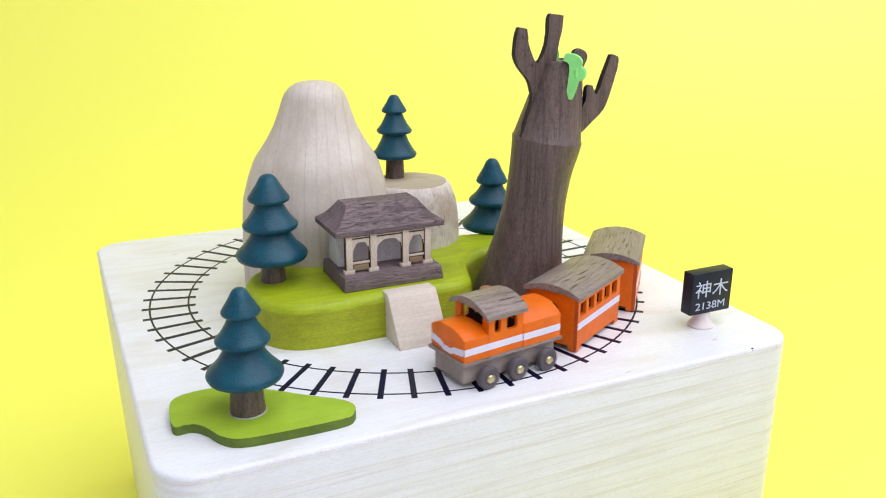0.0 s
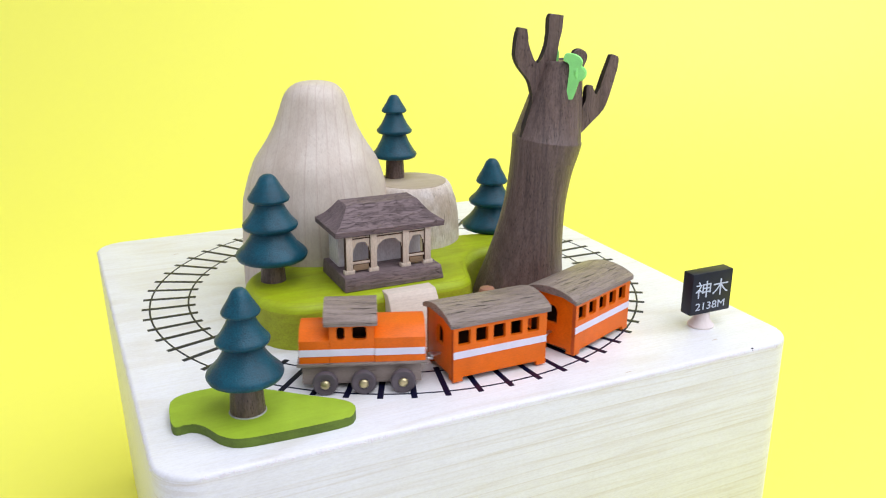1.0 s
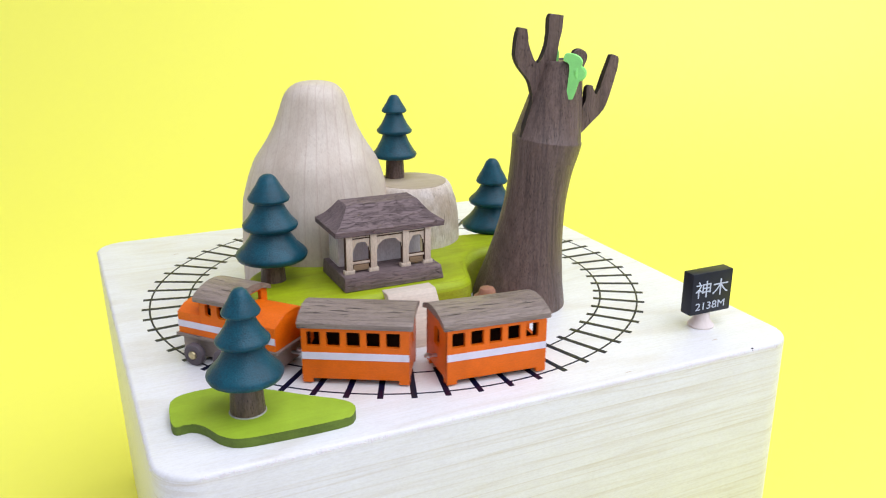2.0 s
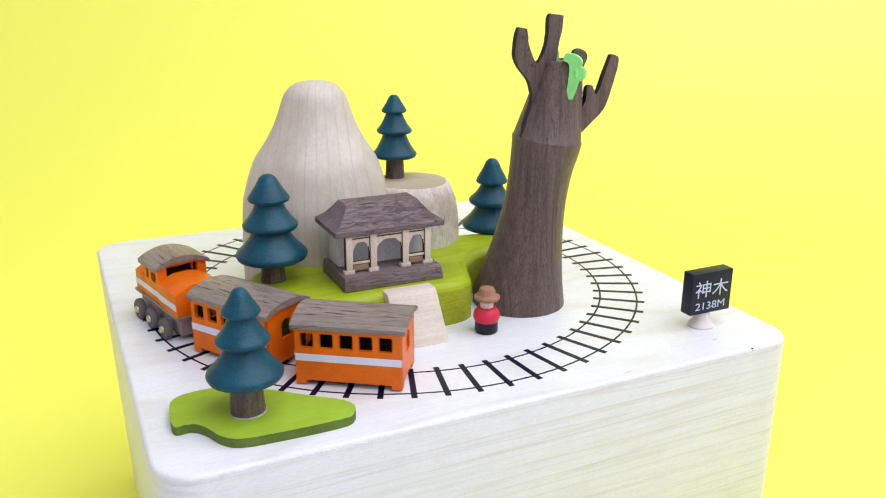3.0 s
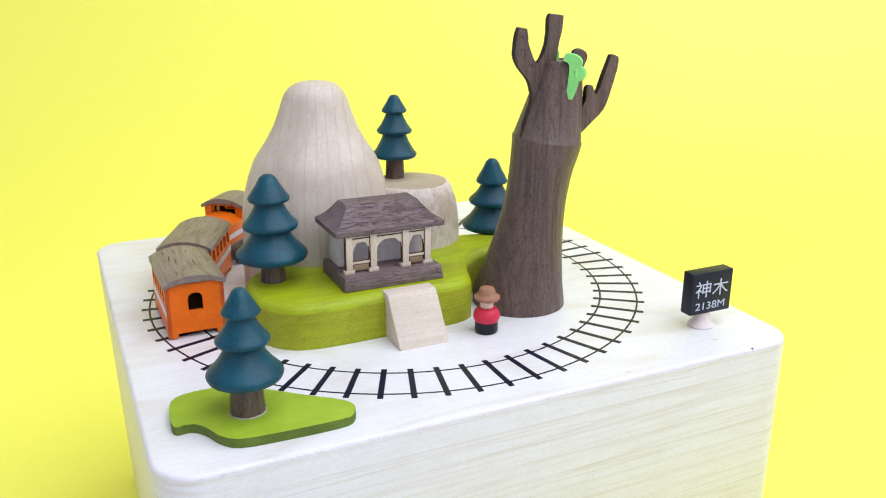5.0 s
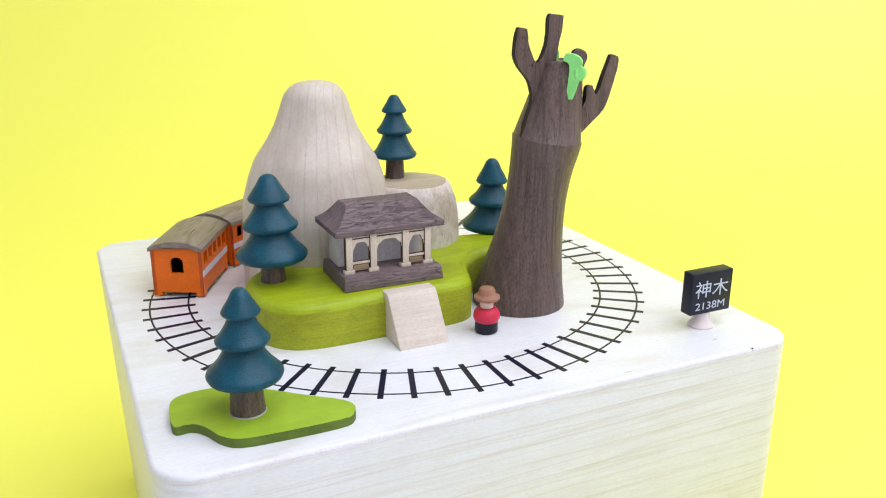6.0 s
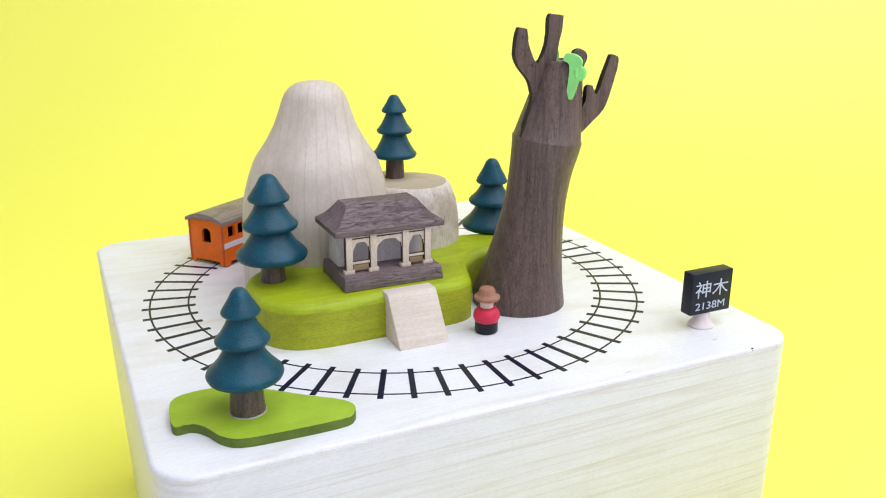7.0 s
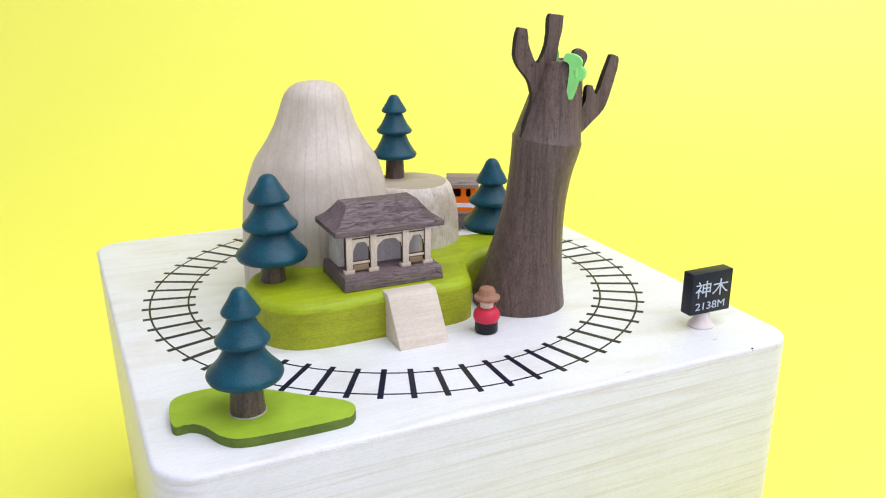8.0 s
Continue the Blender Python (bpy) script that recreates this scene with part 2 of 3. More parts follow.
def lathe(profile, seg=48, m=None, bm=None):
    """Turn a profile of (radius, height) round the z axis."""
    own = bmesh.new()
    rings = []
    for r, z in profile:
        if r < 1e-4:
            rings.append([own.verts.new((0, 0, z))])
        else:
            rings.append([own.verts.new((r * math.cos(2 * math.pi * i / seg), r * math.sin(2 * math.pi * i / seg), z)) for i in range(seg)])
    for a, b in zip(rings, rings[1:]):
        for i in range(seg):
            j = (i + 1) % seg
            ring = [a[i % len(a)], a[j % len(a)], b[j % len(b)], b[i % len(b)]]
            face = []
            for v in ring:
                if v not in face:
                    face.append(v)
            if len(face) > 2:
                own.faces.new(face)
    for ring, flip in ((rings[0], True), (rings[-1], False)):
        if len(ring) > 1:
            own.faces.new(ring[::-1] if flip else ring)
    if m is not None:
        bmesh.ops.transform(own, matrix=m, verts=own.verts)
    return join(bm, own)


def smooth_line(points, steps=8, closed=False):
    """A Catmull-Rom line through the points."""
    pts = [Vector(p) for p in points]
    n = len(pts)
    out = []
    for i in range(n if closed else n - 1):
        if closed:
            a, b, c, d = (pts[(i + k) % n] for k in (-1, 0, 1, 2))
        else:
            a, b, c, d = pts[max(i - 1, 0)], pts[i], pts[i + 1], pts[min(i + 2, n - 1)]
        for s in range(steps):
            t = s / steps
            out.append(0.5 * ((2 * b) + (c - a) * t + (2 * a - 5 * b + 4 * c - d) * t * t + (3 * b - a - 3 * c + d) * t ** 3))
    if not closed:
        out.append(pts[-1])
    return out


def rounded_polygon(corners, radii, steps=6):
    """A polygon with arcs at its corners."""
    out = []
    n = len(corners)
    for i in range(n):
        p = Vector(corners[i])
        a, b = (Vector(corners[i - 1]) - p).normalized(), (Vector(corners[(i + 1) % n]) - p).normalized()
        r = radii[i]
        if not r:
            out.append(p)
            continue
        for s in range(steps + 1):
            t = s / steps
            p0, p2 = p + a * r, p + b * r
            out.append((1 - t) ** 2 * p0 + 2 * t * (1 - t) * p + t * t * p2)
    return out


def slab(outline, z0, z1, top_round=0.0, segments=4, cut=False):
    """An outline drawn up from z0 to z1, with its upper rim rounded."""
    own = bmesh.new()
    low = [own.verts.new((p[0], p[1], z0)) for p in outline]
    high = [own.verts.new((p[0], p[1], z1)) for p in outline]
    n = len(low)
    for i in range(n):
        own.faces.new((low[i], low[(i + 1) % n], high[(i + 1) % n], high[i]))
    own.faces.new(low[::-1])
    own.faces.new(high)
    if top_round:
        hs = set(high)
        bevel(own, [e for e in own.edges if e.verts[0] in hs and e.verts[1] in hs], top_round, segments)
    if cut:
        for f in own.faces:
            f.normal_update()
            f.material_index = 1 if abs(f.normal.z) < 0.3 else 0
    return own


def cushion(outline, z1, rim, steps=7):
    """An outline drawn up from zero to z1 with a quarter-round rim of the given radius."""
    pts = [Vector((p[0], p[1])) for p in outline]
    n = len(pts)
    inward = []
    for i in range(n):
        d = (pts[(i + 1) % n] - pts[i - 1]).normalized()
        inward.append(Vector((-d.y, d.x)))
    own = bmesh.new()
    rows = [[own.verts.new((p.x, p.y, 0)) for p in pts]]
    for k in range(steps + 1):
        a = math.pi / 2 * k / steps
        rows.append([own.verts.new((*(p + q * rim * (1 - math.cos(a))), z1 - rim + rim * math.sin(a))) for p, q in zip(pts, inward)])
    for a, b in zip(rows, rows[1:]):
        for i in range(n):
            own.faces.new((a[i], a[(i + 1) % n], b[(i + 1) % n], b[i]))
    own.faces.new(rows[0][::-1]), own.faces.new(rows[-1])
    return own


def plate(outline, thick, round_by=0.0, bm=None):
    """An outline in the x-z plane with thickness along y."""
    own = bmesh.new()
    a = [own.verts.new((p[0], -thick / 2, p[1])) for p in outline]
    b = [own.verts.new((p[0], thick / 2, p[1])) for p in outline]
    n = len(a)
    for i in range(n):
        own.faces.new((a[i], a[(i + 1) % n], b[(i + 1) % n], b[i]))
    fa, fb = own.faces.new(a), own.faces.new(b[::-1])
    if round_by:
        bevel(own, list(fa.edges) + list(fb.edges), round_by, 1)
    for f in own.faces:
        f.normal_update()
        f.material_index = 1 if abs(f.normal.y) < 0.3 else 0
    bmesh.ops.triangulate(own, faces=[f for f in own.faces if len(f.verts) > 8])
    return join(bm, own)


# ---- setting: yellow paper sweep ----
TABLE = -98.0


def build_backdrop():
    """Paper on the unseen surface, curving up behind the box."""
    along = Vector((0.43, 0.903, 0))
    side = Vector((0.903, -0.43, 0))
    line = [(-150.0, TABLE), (150.0, TABLE), (330.0, TABLE)]
    for i in range(1, 13):
        a = math.pi / 2 * i / 12
        line.append((330 + 380 * math.sin(a), TABLE + 380 * (1 - math.cos(a))))
    line.append((710.0, 650.0))
    bm = bmesh.new()
    rows = []
    for d, z in line:
        rows.append([bm.verts.new(along * d + side * s + Vector((0, 0, z))) for s in (-750, -300, 0, 300, 750)])
    for r0, r1 in zip(rows, rows[1:]):
        for i in range(4):
            bm.faces.new((r0[i], r0[i + 1], r1[i + 1], r1[i]))
    ob = part("backdrop", bm, PAPER, None, "", 80)
    tagged(ob, "bright yellow paper sweep under and behind the box", "backdrop", "", "structure")


def build_bounce_surface():
    """Unseen plain white surface under the paper, added to bounce neutral light onto the box."""
    bm = slab(rounded_polygon([(-800, -700), (800, -700), (800, 760), (-800, 760)], [30] * 4), TABLE - 26, TABLE - 0.4, 2.0)
    ob = part("bounce_surface", bm, BOUNCE_WHITE, None, "", 40, at(0, 0, 0, -25.4))
    tagged(ob, "plain unseen white surface under the yellow paper, added to bounce light", "table", "", "structure")


def rounded_square(half, corner, z, seg=10):
    out = []
    for k, (sx, sy) in enumerate(((1, -1), (1, 1), (-1, 1), (-1, -1))):
        for i in range(seg + 1):
            a = -math.pi / 2 + math.pi / 2 * (k + i / seg)
            out.append((sx * (half - corner) + corner * math.cos(a), sy * (half - corner) + corner * math.sin(a), z))
    return out


def build_box():
    """A solid block, a little narrower at its foot, with softly rounded rims."""
    box = thing("music_box", "pale maple music box with rounded worn edges", "music box", at(-0.2, -1.7, TABLE, -0.35))
    half, corner, top, soft = 86.5, 10.0, -TABLE, 1.1
    rings = [rounded_square(half - 1.4, corner, 0.0), rounded_square(half - 0.8, corner, 0.6)]
    for i in range(7):
        a = math.pi / 2 * i / 6
        inset = soft * (1 - math.cos(a))
        rings.append(rounded_square(half - inset, corner - inset, top - soft + soft * math.sin(a)))
    bm = bmesh.new()
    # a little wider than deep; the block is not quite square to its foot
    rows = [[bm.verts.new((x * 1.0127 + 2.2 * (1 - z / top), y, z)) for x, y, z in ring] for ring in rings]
    n = len(rows[0])
    for a, b in zip(rows, rows[1:]):
        for i in range(n):
            bm.faces.new((a[i], a[(i + 1) % n], b[(i + 1) % n], b[i]))
    bm.faces.new(rows[0][::-1]), bm.faces.new(rows[-1])
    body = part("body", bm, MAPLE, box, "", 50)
    # frayed fibres along the front and left rims
    rng = random.Random(4)
    bm = bmesh.new()
    for k in range(1500):
        x = rng.uniform(-79, 79)
        left = k % 4 == 0
        if noise.noise(Vector((x * 0.13, 3.0 + 5 * left, 0))) < rng.uniform(-0.9, 0.4):
            continue
        w, h = rng.uniform(0.15, 0.95), rng.uniform(0.12, 0.55)
        a = rng.gauss(0.12, 0.28)
        y = -(half - soft) - (soft + 0.01) * math.cos(a)
        z = top - soft + (soft + 0.01) * math.sin(a)
        m = Matrix.Translation((x, y, z)) @ Matrix.Rotation(math.pi / 2 - a, 4, "X") @ Matrix.Rotation(rng.uniform(-0.5, 0.5), 4, "Z")
        if left:
            m = Matrix.Translation((-half * 0.0127, 0, 0)) @ Matrix.Rotation(-math.pi / 2, 4, "Z") @ m
        lathe([(0.5, -0.04), (0.42, 0.03), (0.2, 0.07)], 6, m @ Matrix.Diagonal((w, h, 1, 1)), bm=bm)
    tagged(part("frayed_rim", bm, FRAY, body, "frayed wood fibres along the rim"), kind="stuff")
    for x, y, turn, size in ((44.5, -47.3, 12, 1.0), (64.5, -77.5, 5, 0.7), (-62.0, 62.0, 20, 0.9), (30.0, -84.0, 2, 0.6)):
        m = Matrix.Translation((x, y, top + 0.01)) @ Matrix.Rotation(radians(turn), 4, "Z") @ Matrix.Diagonal((3.4 * size, 0.35 * size, 1, 1))
        part("grain_fleck", lathe([(0.5, -0.02), (0.42, 0.03)], 10, m), FLECK, body, "short brown grain fleck", 0)
    part("knot", lathe([(0.5, -0.05), (0.45, 0.05)], 10, Matrix.Translation((70.2, -(half - 0.33), top - 0.4)) @ Matrix.Rotation(0.9, 4, "X")), BLACK, body, "tiny black pin knot")


RAIL_IN, RAIL_OUT, TIE_IN, TIE_OUT = 66.3, 77.7, 64.2, 80.0


def build_track():
    track = thing("railway_track", "dark printed circular railway track on the box top", "track", at(0, 0, 0))
    for r in (RAIL_IN, RAIL_OUT):
        bm = bmesh.new()
        seg = 160
        rings = []
        for rr, z in ((r - 0.28, 0.0), (r - 0.28, 0.06), (r + 0.28, 0.06), (r + 0.28, 0.0)):
            rings.append([bm.verts.new((rr * math.cos(2 * math.pi * i / seg), rr * math.sin(2 * math.pi * i / seg), z)) for i in range(seg)])
        for k in range(4):
            a, b = rings[k], rings[(k + 1) % 4]
            for i in range(seg):
                bm.faces.new((a[i], a[(i + 1) % seg], b[(i + 1) % seg], b[i]))
        part("rail", bm, INK, track, "", 0)
    first = part("sleeper", block(TIE_IN, TIE_OUT, -0.75, 0.75, 0.0, 0.09, 0), INK, track, "", 0, pose(0, 0, 0, 0, 0, 118.77))
    for i in range(1, 60):
        ob = new("sleeper", first.data)
        ob.parent = track
        ob.matrix_basis = pose(0, 0, 0, 0, 0, 118.77 + 6.0 * i)


def build_island():
    ctrl = [(-38, -39), (-18, -39), (1, -39), (8.5, -36.5), (11.5, -30.5), (14.5, -23), (21, -17), (30, -14.5), (37.5, -11),
            (41, -5.5), (38.5, -0.5), (28, 3.5), (12, 4), (-6, 4), (-24, 2), (-40, 0), (-49, -6), (-53, -15), (-52.5, -27), (-47.5, -35.5)]
    line = smooth_line([(x, y, 0) for x, y in ctrl], 5, True)
    bm = cushion([(p.x, p.y) for p in line], 13.0, 3.2)
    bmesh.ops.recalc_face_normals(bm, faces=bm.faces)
    # steep faces take the green with shade in its colour
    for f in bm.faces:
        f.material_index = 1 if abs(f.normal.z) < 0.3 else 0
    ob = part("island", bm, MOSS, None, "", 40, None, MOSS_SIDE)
    tagged(ob, "thick moss-green stained wooden hill with rounded rim", "toy hill")


def build_ramp():
    prof = [(0, 0), (0, 13.2), (3.9, 13.2), (4.5, 12.8), (5.3, 11.5), (13.0, 0.6), (13.2, 0)]
    bm = bmesh.new()
    a = [bm.verts.new((0.0, -y, z)) for y, z in prof]
    b = [bm.verts.new((14.7, -y, z)) for y, z in prof]
    n = len(a)
    for i in range(n):
        bm.faces.new((a[i], a[(i + 1) % n], b[(i + 1) % n], b[i]))
    fa, fb = bm.faces.new(a), bm.faces.new(b[::-1])
    bevel(bm, list(fa.edges) + list(fb.edges), 0.3, 2)
    ob = part("ramp", bm, RAMP_WOOD, None, "", 30, at(-19.3, -36.4, 0))
    tagged(ob, "bare pale wooden ramp sloping down from the green hill", "ramp")


def build_mountain():
    prof = [(24.7, 0), (24.8, 4), (24.7, 12), (24.4, 19.4), (23.8, 28.3), (22.9, 32.5), (21.4, 37.7), (19.5, 42.3), (16.5, 46.8),
            (13.9, 51.3), (12.0, 55.8), (10.2, 61.0), (8.7, 63.6), (6.3, 65.5), (3.2, 66.3), (0, 66.5)]
    fine = smooth_line([(r, z, 0) for r, z in prof], 3)
    bm = lathe([(max(p.x, 0) * 0.98, p.y * 0.989) for p in fine], 72)
    for v in bm.verts:
        v.co.x += 0.9 * max(0.0, (v.co.z - 25) / 40)
    ob = part("mountain", bm, MOUNTAIN_WOOD, None, "", 60, at(-22.2, 13.2, 0))
    ob.matrix_basis = at(-22.2, 13.2, 0, -25.3)
    tagged(ob, "tall rounded bare maple wood mountain with brown grain", "toy mountain")


def build_rock():
    prof = [(15.0, 0), (15.8, 8), (15.9, 15), (15.5, 21), (14.8, 26.0), (14.0, 29.2), (13.3, 31.0), (12.5, 32.0), (11.4, 32.3), (0, 32.4)]
    bm = lathe(prof, 64)
    for v in bm.verts:
        if v.co.z < 32.2:
            v.co *= 1 + 0.025 * noise.noise(v.co * 0.16)
    ob = part("rock", bm, ROCK_WOOD, None, "", 40, at(8.4, 7.0, 0))
    part("sawn_top", lathe([(11.6, 32.1), (11.5, 32.42), (11.0, 32.5), (0, 32.55)], 48), SAWN, ob, "brown sawn top face")
    tagged(ob, "bare maple wood rock with a flat sawn top", "toy rock")


def pine(name_label, m, trunk_r, trunk_h, tiers, top):
    """A turned toy pine: a trunk and three bell-shaped tiers. tiers: (brim radius, brim height) from the lowest up."""
    tree = thing("pine_tree", name_label, "toy tree", m, "turned pine trees")
    bm = lathe([(trunk_r * 1.06, 0), (trunk_r * 1.04, 0.4), (trunk_r * 0.95, trunk_h), (trunk_r * 0.9, trunk_h + 2.5)], 24)
    part("trunk", bm, WALNUT, tree)
    for i, (r, z) in enumerate(tiers):
        nxt = tiers[i + 1][1] if i + 1 < len(tiers) else None
        low = z - r * 0.15
        if nxt is not None:
            hi = nxt - tiers[i + 1][0] * 0.10
            neck = tiers[i + 1][0] * 0.63
            h = hi - z
            prof = [(r * 0.5, low + 0.3), (r * 0.90, low), (r * 0.955, low + r * 0.03), (r * 0.99, z - r * 0.05), (r, z), (r * 0.975, z + r * 0.06),
                    (r * 0.88, z + r * 0.16), (neck + (r - neck) * 0.50, z + h * 0.38), (neck + (r - neck) * 0.25, z + h * 0.62), (neck + (r - neck) * 0.07, z + h * 0.86), (neck, hi), (neck * 0.9, hi + 1.0)]
        else:
            h = top - z
            prof = [(r * 0.5, low + 0.3), (r * 0.88, low), (r * 0.96, low + r * 0.04), (r, z), (r * 0.97, z + r * 0.08), (r * 0.81, z + h * 0.27),
                    (r * 0.61, z + h * 0.52), (r * 0.48, z + h * 0.72), (r * 0.37, z + h * 0.87), (r * 0.21, z + h * 0.97), (0, top)]
        part("tier", lathe(prof, 48), PINE, tree, "", 40)
    return tree


def build_pines():
    pine("blue-green stained wooden pine tree on the moss-green hill", at(-44.5, -15.0, 13), 3.45, 5.0,
         [(10.2, 8.2), (7.85, 16.8), (5.9, 24.5)], 31.4)
    pine("slim blue-green stained wooden pine tree on the flat rock", at(5.3, 13.3, 32.4), 3.1, 5.5,
         [(7.3, 8.1), (5.8, 15.9), (4.1, 22.4)], 27.5)
    pine("blue-green stained wooden pine tree behind the green hill", at(38.0, 5.6, 0), 3.6, 11.0,
         [(10.1, 14.5), (7.8, 22.9), (5.4, 29.8)], 37.5)
    near = pine("blue-green stained wooden pine tree on the flat green patch", at(-65.1, -68.8, 2.3), 3.9, 6.0,
         [(8.75, 9.8), (6.2, 18.0), (4.38, 24.6)], 30.2)
    part("glue_ring", lathe([(4.32, 0.0), (4.28, 0.1), (4.16, 0.26), (3.9, 0.3)], 32), GLUE, near, "dried white glue round the foot")


def build_patch():
    ctrl = [(-81.8, -68.6), (-78, -69.5), (-75.4, -72.2), (-73.2, -77.2), (-69.8, -80.3), (-62.8, -81.3), (-47, -81.6), (-43, -79.5), (-42.2, -75.8), (-44.6, -72.2),
            (-51, -67), (-58.8, -60.2), (-67.1, -54.9), (-74, -54.2), (-78.8, -55.3), (-81, -58.5)]
    line = smooth_line([(x, y, 0) for x, y in ctrl], 5, True)
    ob = part("grass_patch", slab([(p.x, p.y) for p in line], 0.0, 2.3, 0.2, 2, cut=True), MOSS_FLAT, None, "", 40, None, EDGE_GREEN)
    tagged(ob, "thin flat leaf-green stained wooden patch under a pine", "toy grass")


def build_giant_tree():
    """The old hollow giant: a leaning turned trunk, flat branch plates in slots, a green leaf clip."""
    tree = thing("giant_tree", "old walnut giant tree with bare broken branches and a green clip", "toy tree", at(29.5, -31.0, 0))
    side = Vector((0.904, -0.4275, 0))
    deep = Vector((0.4275, 0.904, 0))
    # height, shift along the lean, radius
    rows = [(0, -0.9, 14.1), (3, -1.2, 14.1), (7, -0.9, 13.3), (15.4, 0.4, 11.5), (24.5, 1.8, 10.0), (33.3, 3.1, 9.25), (42, 4.4, 9.4), (48.0, 5.4, 9.95), (51.3, 5.8, 10.25)]
    upper = [(51.6, 5.82, 10.2), (51.8, 5.85, 9.95), (62.0, 7.4, 8.2), (73.3, 9.2, 5.95), (74.0, 9.3, 5.7), (74.2, 9.3, 5.2), (73.7, 9.3, 4.9)]
    bm = bmesh.new()
    seg = 64
    rings = []
    for h, s, r in [*smooth_line(rows, 4), *upper]:
        # the shoulder ring tips down towards the lean
        tip = 0.12 * r * min(1.0, max(0.0, (h - 40) / 10)) * min(1.0, max(0.0, (60 - h) / 8))
        rings.append([bm.verts.new(side * (s + r * math.cos(a)) + deep * (r * math.sin(a)) + Vector((0, 0, h - tip * math.cos(a))))
                      for a in (2 * math.pi * i / seg for i in range(seg))])
    for a, b in zip(rings, rings[1:]):
        for i in range(seg):
            bm.faces.new((a[i], a[(i + 1) % seg], b[(i + 1) % seg], b[i]))
    bm.faces.new(rings[0][::-1])
    bm.faces.new(rings[-1])
    part("trunk", bm, WALNUT, tree, "", 50)
    face = Matrix((side, deep, Vector((0, 0, 1)))).transposed().to_4x4()

    def branch(outline, shift, thick=3.2, turn=0.0, pivot=0.0):
        bm = plate(outline, thick, 0.25)
        m = face @ Matrix.Translation((pivot, shift, 0)) @ pose(0, 0, 0, 0, 0, turn) @ Matrix.Translation((-pivot, 0, 0))
        bmesh.ops.transform(bm, matrix=m, verts=bm.verts)
        part("branch", bm, WALNUT, tree, "", 40, None, CHAR)

    left = smooth_line([(-3.5, 52.4), (-2.33, 56), (-1.02, 60), (0, 63.5), (-0.5, 66), (-1.7, 69), (-5.8, 74), (-6.2, 78), (-5.4, 83), (-4.3, 83.4), (-2.5, 83)], 4) + \
        smooth_line([(-2.4, 80.5), (-1.2, 77), (1.1, 73.2), (3.5, 77.2), (4.3, 81.5), (4.5, 86.5), (6.6, 86.8), (9.2, 86.4)], 4) + \
        smooth_line([(9.0, 83), (7.9, 79), (7.2, 74), (6.0, 64), (0.5, 53)], 3)
    branch([(p[0] - 0.1, p[1]) for p in left], -1.6, 2.0, 25, 5)
    right = smooth_line([(15.0, 52.5), (20.4, 57), (23.2, 59.6), (25.2, 64.5), (27.6, 73.2), (26.8, 74.6), (25.8, 75.3), (24.7, 75.1)], 4) + \
        smooth_line([(22.6, 69.4), (20.6, 64.0), (19.2, 65.0), (19.2, 66.5), (18.0, 66.8), (16.9, 66.0), (16.9, 62.4)], 3) + \
        smooth_line([(15.9, 60.5), (13.0, 59), (11.0, 55), (12.0, 51.5)], 3)
    branch([(p[0] - 0.2, p[1]) for p in right], 0.0, 2.0, 25, 14)
    back = smooth_line([(11, 66), (11.8, 72), (12.8, 75.7), (14.7, 76.9), (16.5, 76.3), (17.9, 74.7), (17.0, 72.5), (14.4, 66)], 3)
    branch([(p[0] - 0.2, p[1]) for p in back], 4.0, 1.8, 25, 12)
    # leaf clip over the rim
    clip = smooth_line([(9.1, 74.5), (9.3, 76.2), (10.6, 76.5), (13.0, 75.8), (14.2, 74.4), (14.0, 72.9), (15.1, 71.7), (15.0, 70.2), (13.7, 69.3),
                        (12.8, 66.2), (12.2, 64.3), (11.9, 63.9), (10.3, 63.9), (10.1, 64.3), (10.5, 68.3), (10.7, 73.4)], 3, True)
    bm = plate([(p[0], p[1]) for p in clip], 3.0, 0.45)
    bmesh.ops.transform(bm, matrix=face @ Matrix.Translation((10, -5.6, 0)) @ pose(0, 0, 0, 0, 0, -14) @ Matrix.Translation((-10, 0, 0)), verts=bm.verts)
    part("leaf_clip", bm, LEAF, tree, "light green leaf-shaped clip", 40)
    lobe = smooth_line([(11.6, 72.3), (13.9, 73.1), (15.3, 71.9), (15.2, 70.1), (13.7, 69.0), (12.3, 69.5)], 3, True)
    bm = plate([(p[0], p[1]) for p in lobe], 1.6, 0.4)
    bmesh.ops.transform(bm, matrix=face @ Matrix.Translation((10, -7.6, 0)) @ pose(0, 0, 0, 0, 0, 12) @ Matrix.Translation((-10, 0, 0)), verts=bm.verts)
    part("leaf_lobe", bm, LEAF, tree, "folded light green leaf lobe", 40)
    bm = plate([(p[0], p[1]) for p in smooth_line([(6.9, 73), (7.0, 76), (7.5, 77.1), (8.2, 76.6), (8.3, 74.8), (8.0, 73)], 3)], 1.6, 0.2)
    bmesh.ops.transform(bm, matrix=face @ Matrix.Translation((0.0, 1.0, 0)), verts=bm.verts)
    part("leaf_sprig", bm, LEAF, tree, "light green leaf tip", 40)


